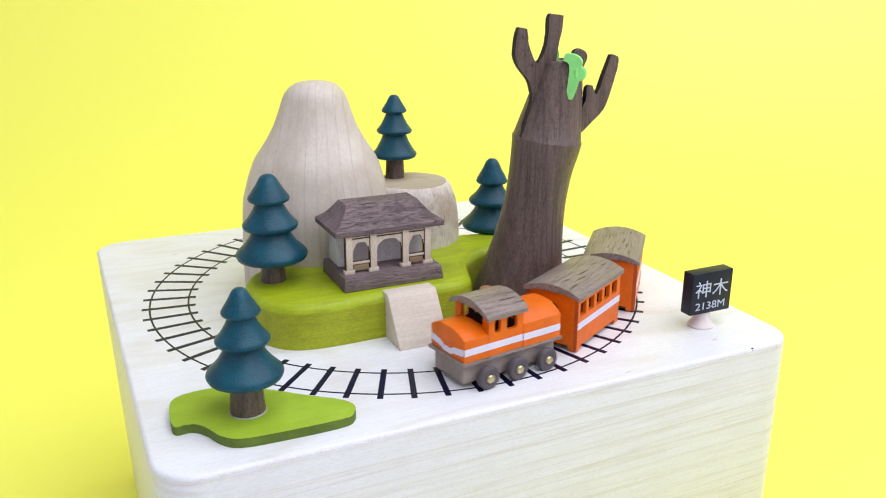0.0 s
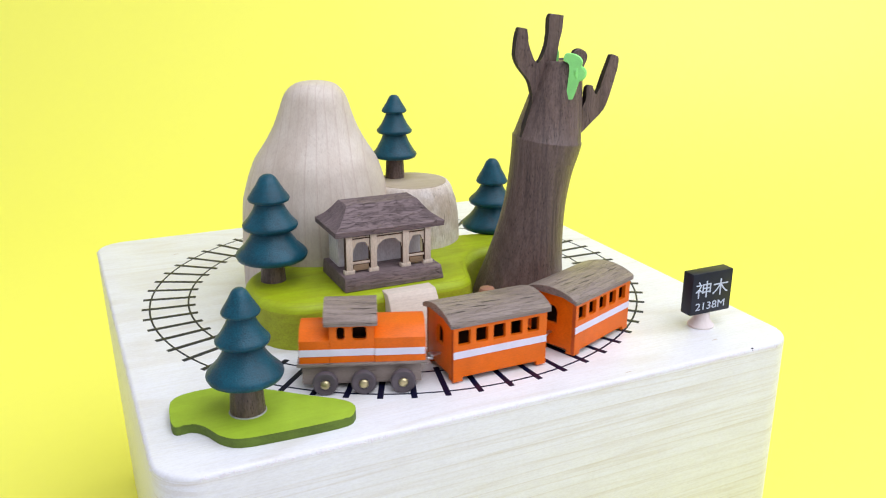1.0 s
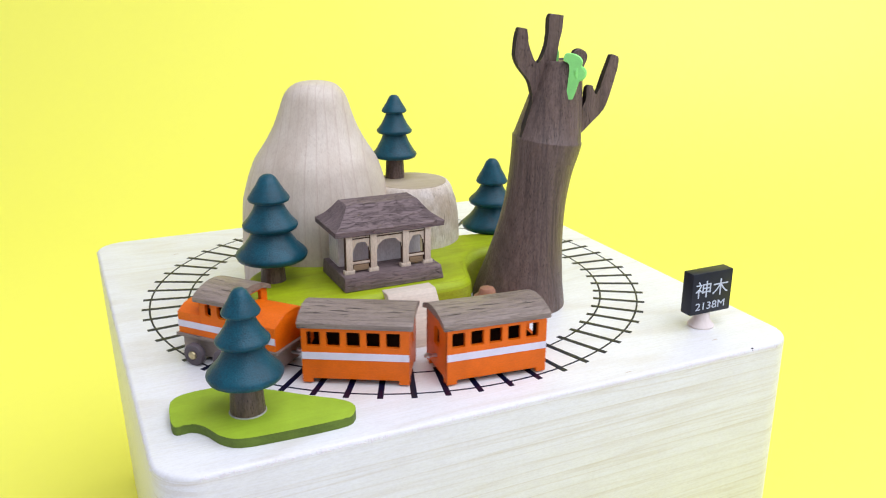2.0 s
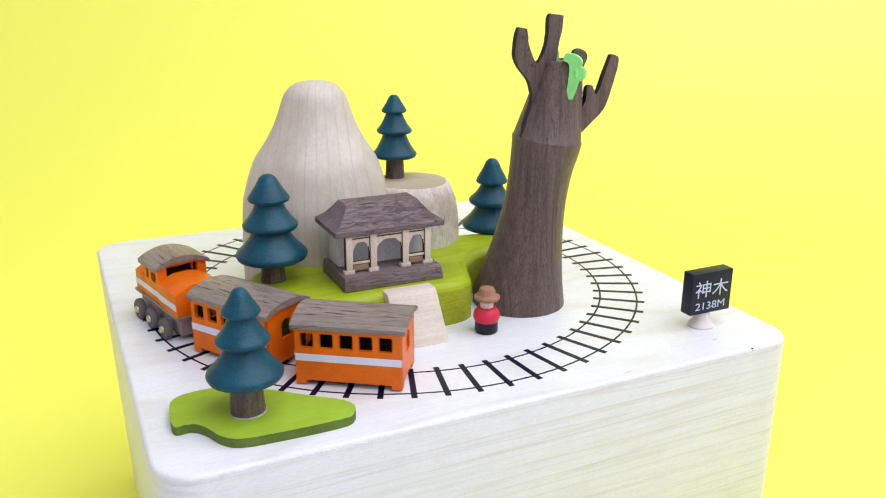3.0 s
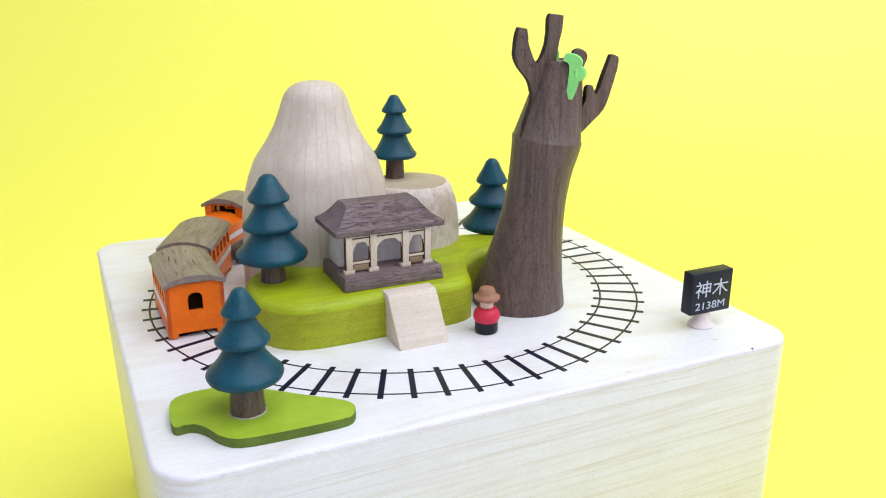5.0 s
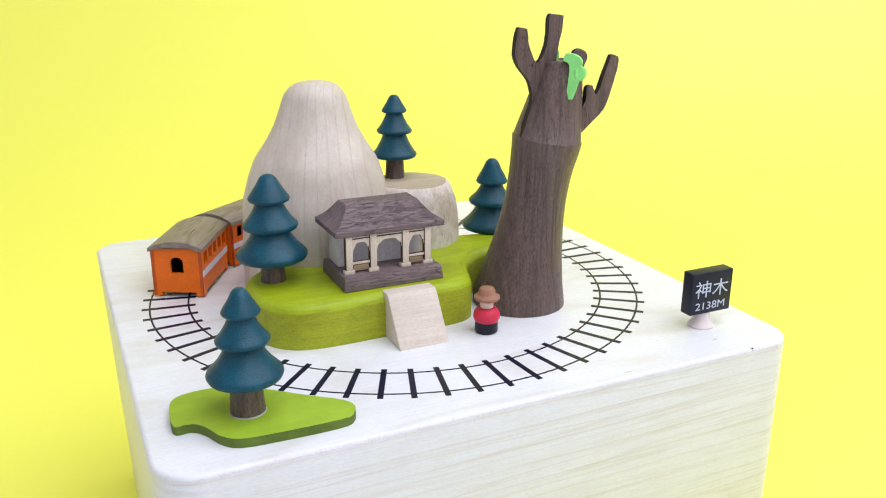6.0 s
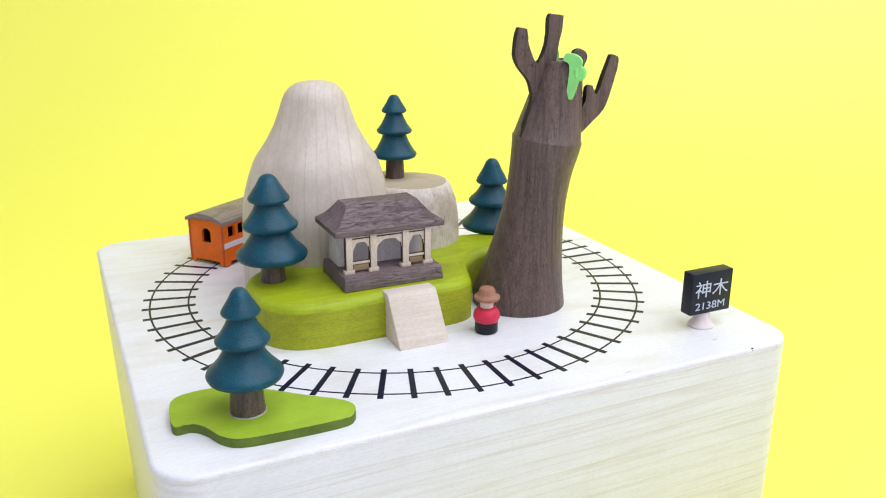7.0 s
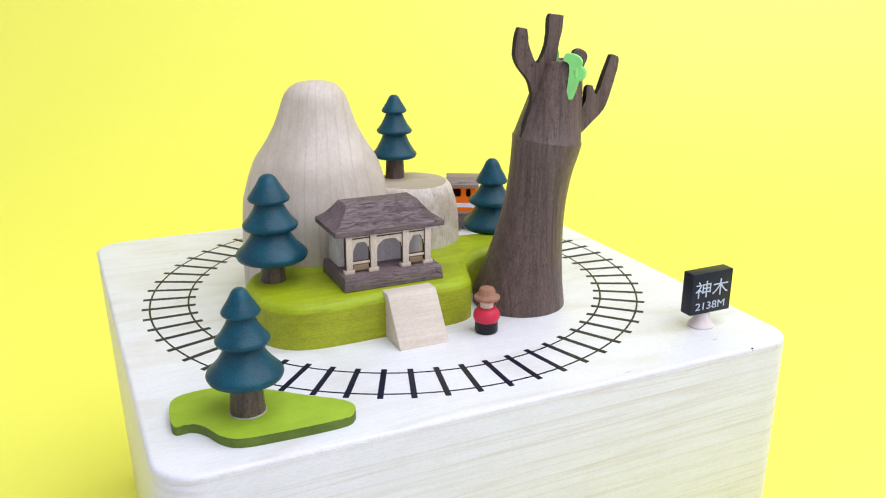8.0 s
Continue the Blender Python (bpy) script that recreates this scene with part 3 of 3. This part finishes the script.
def build_shrine():
    sh = thing("shrine", "small walnut shrine with birch columns and hipped roof", "toy shrine", at(-14.2, -22.0, 13.0))
    # plinth with slightly sloping sides
    bm = bmesh.new()
    lo = [(-15.2, -12.4), (15.2, -12.4), (15.2, 8.0), (-15.2, 8.0)]
    hi = [(-15.0, -12.1), (14.4, -12.1), (14.4, 7.6), (-15.0, 7.6)]
    a = [bm.verts.new((x, y, 0)) for x, y in lo]
    b = [bm.verts.new((x, y, 4.3)) for x, y in hi]
    for i in range(4):
        bm.faces.new((a[i], a[(i + 1) % 4], b[(i + 1) % 4], b[i]))
    bm.faces.new(a[::-1]), bm.faces.new(b)
    bevel(bm, bm.edges, 0.35, 2)
    part("plinth", bm, ROOF_WOOD, sh)
    # solid cell set back behind the open porch
    part("cell", block(-13.5, 12.2, -2.2, 6.5, 4.25, 15.6, 0.25), GREY_WALL, sh, "weathered grey wooden cell block")
    xs = (-12.6, -5.4, 4.4, 11.3)
    for x in xs:
        col = part("column", block(x - 0.95, x + 0.95, -9.6, -8.1, 5.3, 15.7, 0.12), BIRCH, sh, "pale birch column")
        part("column_base", block(x - 1.5, x + 1.5, -9.7, -8.0, 4.3, 5.4, 0.08), BIRCH, col)
        # dark strip: the burnt edge and the column's left shadow painted as one
        part("column_shadow_edge", block(x - 1.15, x - 0.95, -9.5, -8.2, 5.5, 15.6, 0.03), BURNT, col, "burnt cut edge and painted shadow strip")
    for x0, x1, low in ((xs[0], xs[1], True), (xs[1], xs[2], False), (xs[2], xs[3], True)):
        a, b = x0 + 0.95, x1 - 0.95
        w = b - a
        arch = [(a, 15.0), (a, 10.6), (a + 0.35, 10.6), (a + 0.35, 11.7), (a + 0.8, 12.0), (a + 0.26 * w, 13.2), (a + 0.5 * w, 13.4),
                (b - 0.26 * w, 13.2), (b - 0.8, 12.0), (b - 0.35, 11.7), (b - 0.35, 10.6), (b, 10.6), (b, 15.0)]
        bm = plate(arch, 0.9)
        bmesh.ops.translate(bm, vec=(0, -8.8, 0), verts=bm.verts)
        part("arch_panel", bm, BIRCH, sh, "pale birch arched fretwork panel", 0, None, BURNT)
        part("lintel_groove", block(a, b, -9.34, -8.6, 14.3, 14.65, 0.03), BURNT, sh, "burnt groove")
        if low:
            rail = part("low_rail", block(a, b, -9.3, -8.4, 7.0, 7.8, 0.1), BIRCH, sh, "pale birch low rail")
            part("rail_panel", block(a + 0.4, b - 0.4, -9.0, -8.5, 5.0, 6.8, 0.08), HATCH, rail, "dark engraved panel")
            part("rail_groove", block(a, b, -9.33, -8.9, 7.8, 8.02, 0.03), BURNT, rail)
    # hipped roof with concave slopes, a deep eave edge and a flat ridge
    roof_rows = [(0.0, 16.4, 11.3, 9.6), (1.5, 16.5, 11.4, 9.7), (1.62, 16.3, 11.2, 9.5), (2.2, 15.2, 10.0, 8.9), (3.0, 14.1, 8.7, 8.1), (4.2, 12.9, 7.3, 7.1),
                 (5.6, 11.8, 5.9, 6.1), (6.9, 10.9, 4.7, 5.2), (7.15, 10.6, 4.4, 4.9)]
    bm = bmesh.new()
    rings = []
    for z, hx, fy, by in roof_rows:
        rings.append([bm.verts.new((x, y, 15.4 + z)) for x, y in ((-hx - 0.2, -fy + 1.2), (hx - 0.2, -fy + 1.2), (hx - 0.2, by - 1.0), (-hx - 0.2, by - 1.0))])
    for a, b in zip(rings, rings[1:]):
        for i in range(4):
            bm.faces.new((a[i], a[(i + 1) % 4], b[(i + 1) % 4], b[i]))
    bm.faces.new(rings[0][::-1]), bm.faces.new(rings[-1])
    part("roof", bm, ROOF_WOOD, sh, "walnut hipped roof with concave slopes", 20)


def build_figure():
    """A turned peg doll, one piece, painted in bands."""
    bands = [
        [(2.9, 0), (3.2, 0.35), (3.2, 3.4), (2.9, 3.7)],
        [(2.6, 3.0), (3.3, 3.4), (3.7, 4.3), (3.75, 5.1), (3.45, 6.2), (2.6, 7.2), (1.6, 7.5)],
        [(1.75, 6.8), (1.85, 7.8), (2.0, 10.0)],
        [(1.5, 9.5), (3.2, 9.6), (3.65, 10.1), (3.6, 10.6), (2.7, 11.0), (2.35, 11.4), (2.3, 12.3), (1.9, 13.0), (1.0, 13.3), (0, 13.35)],
    ]
    bm = bmesh.new()
    for k, prof in enumerate(bands):
        own = lathe(prof, 32)
        for f in own.faces:
            f.material_index = k
        join(bm, own)
    bmesh.ops.scale(bm, vec=(1.025, 1.025, 1.02), verts=bm.verts)
    doll = part("peg_doll", bm, BLACK, None, "", 40, at(8.3, -47.3, 0), (RED, SKIN_WOOD, HAT))
    tagged(doll, "small turned wooden peg doll with red top and brown hat", "doll")


def text_mesh(body, size, extrude):
    cu = bpy.data.curves.new("lettering", "FONT")
    cu.body, cu.size, cu.extrude, cu.align_x = body, size * MM, extrude * MM, "CENTER"
    ob = new("lettering", cu)
    bpy.context.view_layer.update()
    mesh = bpy.data.meshes.new_from_object(ob.evaluated_get(bpy.context.evaluated_depsgraph_get()))
    bpy.data.objects.remove(ob)
    return mesh


def build_sign():
    sign = thing("station_sign", "small black square sign with white lettering on a wooden peg", "sign", at(67.3, -69.8, 0, 0))
    bm = lathe([(3.7, 0), (3.85, 0.5), (3.2, 1.3), (2.4, 2.4), (2.2, 5.0)], 32)
    part("peg", bm, PEG, sign, "bare wood peg")
    board = part("board", block(-6.75, 7.85, -2.6, 1.6, 4.8, 17.4, 0.35), BOARD, sign, "slate-black board")
    for body, size, z, x in (("\u795e\u6728", 6.5, 10.35, 0.45), ("2138M", 4.2, 6.2, 0.35)):
        mesh = text_mesh(body, size, 0.03)
        mesh.materials.append(LETTER)
        ob = new("lettering", mesh)
        ob.parent = board
        tall = 0.84 if size > 5 else 0.76
        ob.matrix_basis = pose(x * MM, -2.63 * MM, z * MM, 90, 0, 0) @ Matrix.Diagonal((0.95, tall, 1, 1))
        tagged(ob, "white painted lettering")


# ---- the train ----
def roof_shell(x0, x1, half, z_edge, rise, thick, bm=None):
    """A roof bowed across the train, with thickness."""
    own = bmesh.new()
    n = 12
    sec = []
    for i in range(n + 1):
        y = -half + 2 * half * i / n
        sec.append((y, z_edge + thick + rise * (1 - (y / half) ** 2)))
    sec += [(half, z_edge), (half * 0.5, z_edge + rise * 0.7), (-half * 0.5, z_edge + rise * 0.7), (-half, z_edge)]
    a = [own.verts.new((x0, y, z)) for y, z in sec]
    b = [own.verts.new((x1, y, z)) for y, z in sec]
    m = len(sec)
    for i in range(m):
        own.faces.new((a[i], a[(i + 1) % m], b[(i + 1) % m], b[i]))
    fa, fb = own.faces.new(a), own.faces.new(b[::-1])
    bevel(own, list(fa.edges) + list(fb.edges), 0.15, 1)
    bmesh.ops.triangulate(own, faces=[f for f in own.faces if len(f.verts) > 6])
    return join(bm, own)


def pierced_wall(x0, x1, z0, z1, holes, thick, feet=None, round_by=0.35, top_only=False, outer=1, ends=False):
    """A wall in the x-z plane with real openings, as a grid of cells without the holes."""
    xs = sorted({x0, x1, *[h[0] for h in holes], *[h[1] for h in holes], *([feet[0], feet[1]] if feet else [])})
    zs = sorted({z0, z1, *[h[2] for h in holes], *[h[3] for h in holes], *([feet[2]] if feet else [])})
    bm = bmesh.new()
    grid = {}

    def vert(x, z):
        if (x, z) not in grid:
            grid[(x, z)] = bm.verts.new((x, 0, z))
        return grid[(x, z)]

    for xa, xb in zip(xs, xs[1:]):
        for za, zb in zip(zs, zs[1:]):
            cx, cz = (xa + xb) / 2, (za + zb) / 2
            if any(h[0] < cx < h[1] and h[2] < cz < h[3] for h in holes):
                continue
            if feet and cz < feet[2] and feet[0] < cx < feet[1]:
                continue
            bm.faces.new((vert(xa, za), vert(xb, za), vert(xb, zb), vert(xa, zb)))
    corners = [v for v in bm.verts if v.is_boundary and len(v.link_edges) >= 2 and any(abs(v.co.x - h[k]) < 1e-6 and abs(v.co.z - h[j]) < 1e-6 for h in holes for k in (0, 1) for j in (2, 3))]
    ret = bmesh.ops.extrude_face_region(bm, geom=bm.faces[:])
    new_verts = [e for e in ret["geom"] if isinstance(e, bmesh.types.BMVert)]
    bmesh.ops.translate(bm, vec=(0, thick, 0), verts=new_verts)
    upright = [e for e in bm.edges if abs(e.verts[0].co.y - e.verts[1].co.y) > thick * 0.5 and any(abs(e.verts[0].co.x - h[k]) < 1e-6 and abs(e.verts[0].co.z - h[j]) < 1e-6 for h in holes for k in (0, 1) for j in ((3,) if top_only else (2, 3)))]
    bevel(bm, upright, round_by, 3)
    bmesh.ops.recalc_face_normals(bm, faces=bm.faces)
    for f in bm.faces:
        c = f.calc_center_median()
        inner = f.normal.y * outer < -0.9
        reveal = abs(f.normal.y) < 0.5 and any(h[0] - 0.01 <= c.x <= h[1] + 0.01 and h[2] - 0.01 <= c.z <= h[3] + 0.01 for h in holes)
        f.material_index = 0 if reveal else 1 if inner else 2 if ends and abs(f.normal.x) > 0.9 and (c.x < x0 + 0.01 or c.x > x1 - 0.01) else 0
    return bm


def build_carriage(label):
    car = thing("carriage", label, "toy train", at(0, 0, 0), "train carriages")
    L, W = 13.4, 8.0
    z0, z1 = 0.5, 15.4
    holes = []
    for i in range(5):
        c = -9.4 + i * 4.95
        holes.append((c - 1.7, c + 1.7, 10.3, 14.2))
    feet = (-L + 2.6, L - 2.6, 1.6)
    for side in (1, -1):
        bm = pierced_wall(-L, L, z0, z1, holes, 1.1, feet, 0.7, outer=side, ends=True)
        y = W - 1.1 if side > 0 else -W
        bmesh.ops.translate(bm, vec=(0, y, 0), verts=bm.verts)
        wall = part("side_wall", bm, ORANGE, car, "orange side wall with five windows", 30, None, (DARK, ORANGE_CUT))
        yy = (W + 0.02) * side
        part("stripe", block(-L, L, min(yy, yy + 0.1 * side), max(yy, yy + 0.1 * side), 6.8, 8.7, 0), WHITE, wall, "white stripe", 0)
    for end in (1, -1):
        bm = pierced_wall(-W + 1.1, W - 1.1, z0, z1 + 0.6, [(-2.0, 2.0, 8.0, 13.2)], 1.0, (-W + 2.6, W - 2.6, 1.7), 1.7, True, -end)
        bmesh.ops.rotate(bm, matrix=Matrix.Rotation(math.pi / 2, 3, "Z"), verts=bm.verts)
        bmesh.ops.translate(bm, vec=((L if end > 0 else -L + 1.0), 0, 0), verts=bm.verts)
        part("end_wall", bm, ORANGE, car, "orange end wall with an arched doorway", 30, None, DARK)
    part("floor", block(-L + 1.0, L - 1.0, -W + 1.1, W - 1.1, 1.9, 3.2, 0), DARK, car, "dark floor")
    part("runner", block(-6, 6, -2.5, 2.5, 0.1, 1.9, 0.2), DARK, car, "dark runner")
    part("roof", roof_shell(-L - 1.0, L + 1.0, W + 0.5, z1 - 0.2, 2.15, 1.25), WALNUT_X, car, "walnut bowed roof", 40)
    hook = lathe([(0.7, -0.35), (1.0, -0.2), (1.0, 0.3), (0.6, 0.45)], 16, Matrix.Translation((L + 2.3, 0, 5.4)))
    hook = block(L - 0.5, L + 2.2, -0.55, 0.55, 5.0, 5.6, 0.1, 1, hook)
    part("coupling", hook, STEEL, car, "small steel coupling hook")
    return car


def build_locomotive():
    loco = thing("locomotive", "orange wooden diesel locomotive with white stripe and walnut roof", "toy train", at(0, 0, 0))
    L, W = 15.4, 7.2
    part("platform", block(-L - 0.6, L + 0.6, -W - 0.5, W + 0.5, 6.6, 7.5, 0.2), WALNUT_X, loco, "walnut running board")
    part("chassis", block(-L + 1.0, L - 0.5, -W + 0.9, W - 0.9, 1.4, 6.6, 0.2), CHASSIS_WOOD, loco, "pale walnut chassis block")

    def hood(x0, x1, edge, rise, W):
        own = bmesh.new()
        n = 10
        sec = [(-W, 7.5)] + [(-W + 2 * W * i / n, edge + rise * (1 - abs(2 * i / n - 1) ** 2.8)) for i in range(n + 1)] + [(W, 7.5)]
        a = [own.verts.new((x0, y, z)) for y, z in sec]
        b = [own.verts.new((x1, y, z)) for y, z in sec]
        m = len(sec)
        for i in range(m):
            own.faces.new((a[i], a[(i + 1) % m], b[(i + 1) % m], b[i]))
        fa, fb = own.faces.new(a), own.faces.new(b[::-1])
        bevel(own, list(fa.edges) + list(fb.edges), 0.25, 2)
        return own

    front = part("front_hood", hood(8.0, L, 13.3, 1.9, W), ORANGE, loco, "", 40)
    rear = part("rear_hood", hood(-L, -2.9, 13.8, 2.4, W + 0.25), ORANGE, loco, "", 40)
    holes = [(-1.0, 2.4, 13.4, 16.8), (4.3, 6.2, 13.4, 16.8)]
    for side in (1, -1):
        bm = pierced_wall(-2.9, 8.0, 7.5, 17.7, holes, 1.0, None, 0.65, outer=side)
        bmesh.ops.translate(bm, vec=(0, (W - 1.0) if side > 0 else -W, 0), verts=bm.verts)
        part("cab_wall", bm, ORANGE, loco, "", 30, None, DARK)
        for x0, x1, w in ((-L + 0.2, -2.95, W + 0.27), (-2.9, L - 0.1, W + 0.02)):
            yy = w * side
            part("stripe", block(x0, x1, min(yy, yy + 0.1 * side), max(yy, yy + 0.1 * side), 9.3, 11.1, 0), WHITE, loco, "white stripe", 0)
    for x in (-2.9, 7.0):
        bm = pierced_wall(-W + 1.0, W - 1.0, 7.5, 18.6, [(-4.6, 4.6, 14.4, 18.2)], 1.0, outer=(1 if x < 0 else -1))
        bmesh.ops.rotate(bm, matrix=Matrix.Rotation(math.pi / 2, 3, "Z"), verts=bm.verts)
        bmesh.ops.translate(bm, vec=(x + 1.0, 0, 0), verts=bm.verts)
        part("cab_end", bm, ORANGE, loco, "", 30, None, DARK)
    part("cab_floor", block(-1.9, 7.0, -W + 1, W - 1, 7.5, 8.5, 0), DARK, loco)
    part("roof", roof_shell(-3.7, 9.3, W + 1.0, 17.35, 2.5, 1.2), WALNUT_X, loco, "walnut bowed cab roof", 40)
    # the stripe dips in a wing shape across the nose
    nose = [(-W + 0.2, 11.1), (-3.0, 10.4), (-1.2, 9.5), (0, 9.7), (1.2, 9.5), (3.0, 10.4), (W - 0.2, 11.1), (W - 0.2, 9.3), (3.2, 8.8), (1.2, 8.0), (0, 8.2), (-1.2, 8.0), (-3.2, 8.8), (-W + 0.2, 9.3)]
    bm = plate(nose, 0.1)
    bmesh.ops.rotate(bm, matrix=Matrix.Rotation(math.pi / 2, 3, "Z"), verts=bm.verts)
    bmesh.ops.translate(bm, vec=(L + 0.06, 0, 0), verts=bm.verts)
    part("nose_stripe", bm, WHITE, loco, "white winged stripe", 0)
    part("coupling", block(-L - 2.4, -L + 0.5, -0.5, 0.5, 4.2, 4.9, 0.15, 1), STEEL, loco, "small steel coupling hook")
    wheels = []
    for x in (-9.7, -0.1, 9.2):
        for side in (1, -1):
            turn = Matrix.Rotation(math.pi / 2 * -side, 4, "X")
            bm = lathe([(1.0, -0.9), (2.8, -0.9), (3.1, -0.5), (3.1, 0.5), (2.8, 0.95), (1.5, 1.05), (1.2, 0.9)], 32, turn)
            w = part("wheel", bm, TYRE, loco, "grey-brown turned wheel", 40, at(x, side * (W + 1.7), 3.1))
            bm = lathe([(1.15, 0.7), (1.15, 1.2), (0.9, 1.5), (0.5, 1.65), (0, 1.7)], 16, turn)
            part("hub", bm, BRASS, w, "brass nail hub", 50)
            wheels.append((w, x, side * (W + 1.7)))
    return loco, wheels


build_bounce_surface()
build_backdrop()
build_box()
build_track()
build_island()
build_ramp()
build_mountain()
build_rock()
build_pines()
build_patch()
build_giant_tree()
build_shrine()
build_figure()
build_sign()
locomotive, loco_wheels = build_locomotive()
carriage_one = build_carriage("orange wooden carriage with walnut roof behind the locomotive")
carriage_two = build_carriage("orange wooden last carriage with walnut roof and white stripe")

# angle on the circle of the middle carriage: a spring drive that slows a little


def angle_at(t):
    return 298.3 - 29.75 * t + 0.2 * t * t


def on_circle(degrees, radius, yaw):
    a = radians(degrees)
    return at(radius * math.cos(a), radius * math.sin(a), 0.0, degrees - 90 + yaw)


def motions():
    times = [i / 10 for i in range(81)]
    # the locomotive runs a little wider from the left-hand bend on
    def ease(t, start, length):
        u = min(1.0, max(0.0, (t - start) / length))
        return u * u * (3 - 2 * u)

    def wide(t):
        return ease(t, 2.0, 1.8)

    walk(locomotive, [(t, on_circle(angle_at(t) - 28.4 - 0.4 * wide(t) + 0.9 * ease(t, 3.0, 0.7) + 0.6 * ease(t, 3.6, 0.9) + 2.2 * ease(t, 3.6, 3.4) + 0.8 * math.exp(-((t - 1.5) / 0.45) ** 2), 68.2 + 1.7 * wide(t) + 0.8 * ease(t, 6.2, 1.1), 9.2 + 4.0 * wide(t) + 0.8 * ease(t, 6.2, 1.1))) for t in times])
    walk(carriage_one, [(t, on_circle(angle_at(t) + 0.5 * ease(t, 3.6, 0.9) + 0.4 * ease(t, 6.4, 0.7), 65.2, 1.2)) for t in times])
    # the last carriage swings out a little at first and settles
    walk(carriage_two, [(t, on_circle(angle_at(t) + 28.1 + 0.9 * ease(t, 6.4, 0.7), 67.2 + 2.8 * math.exp(-t / 0.6), -2.5 - 5.5 * math.exp(-t / 1.2))) for t in times])
    for w, x, y in loco_wheels:
        walk(w, [(t, at(x, y, 2.95, 0, 0, (298.3 - angle_at(t)) * 66.0 / 3.1)) for t in times])


motions()
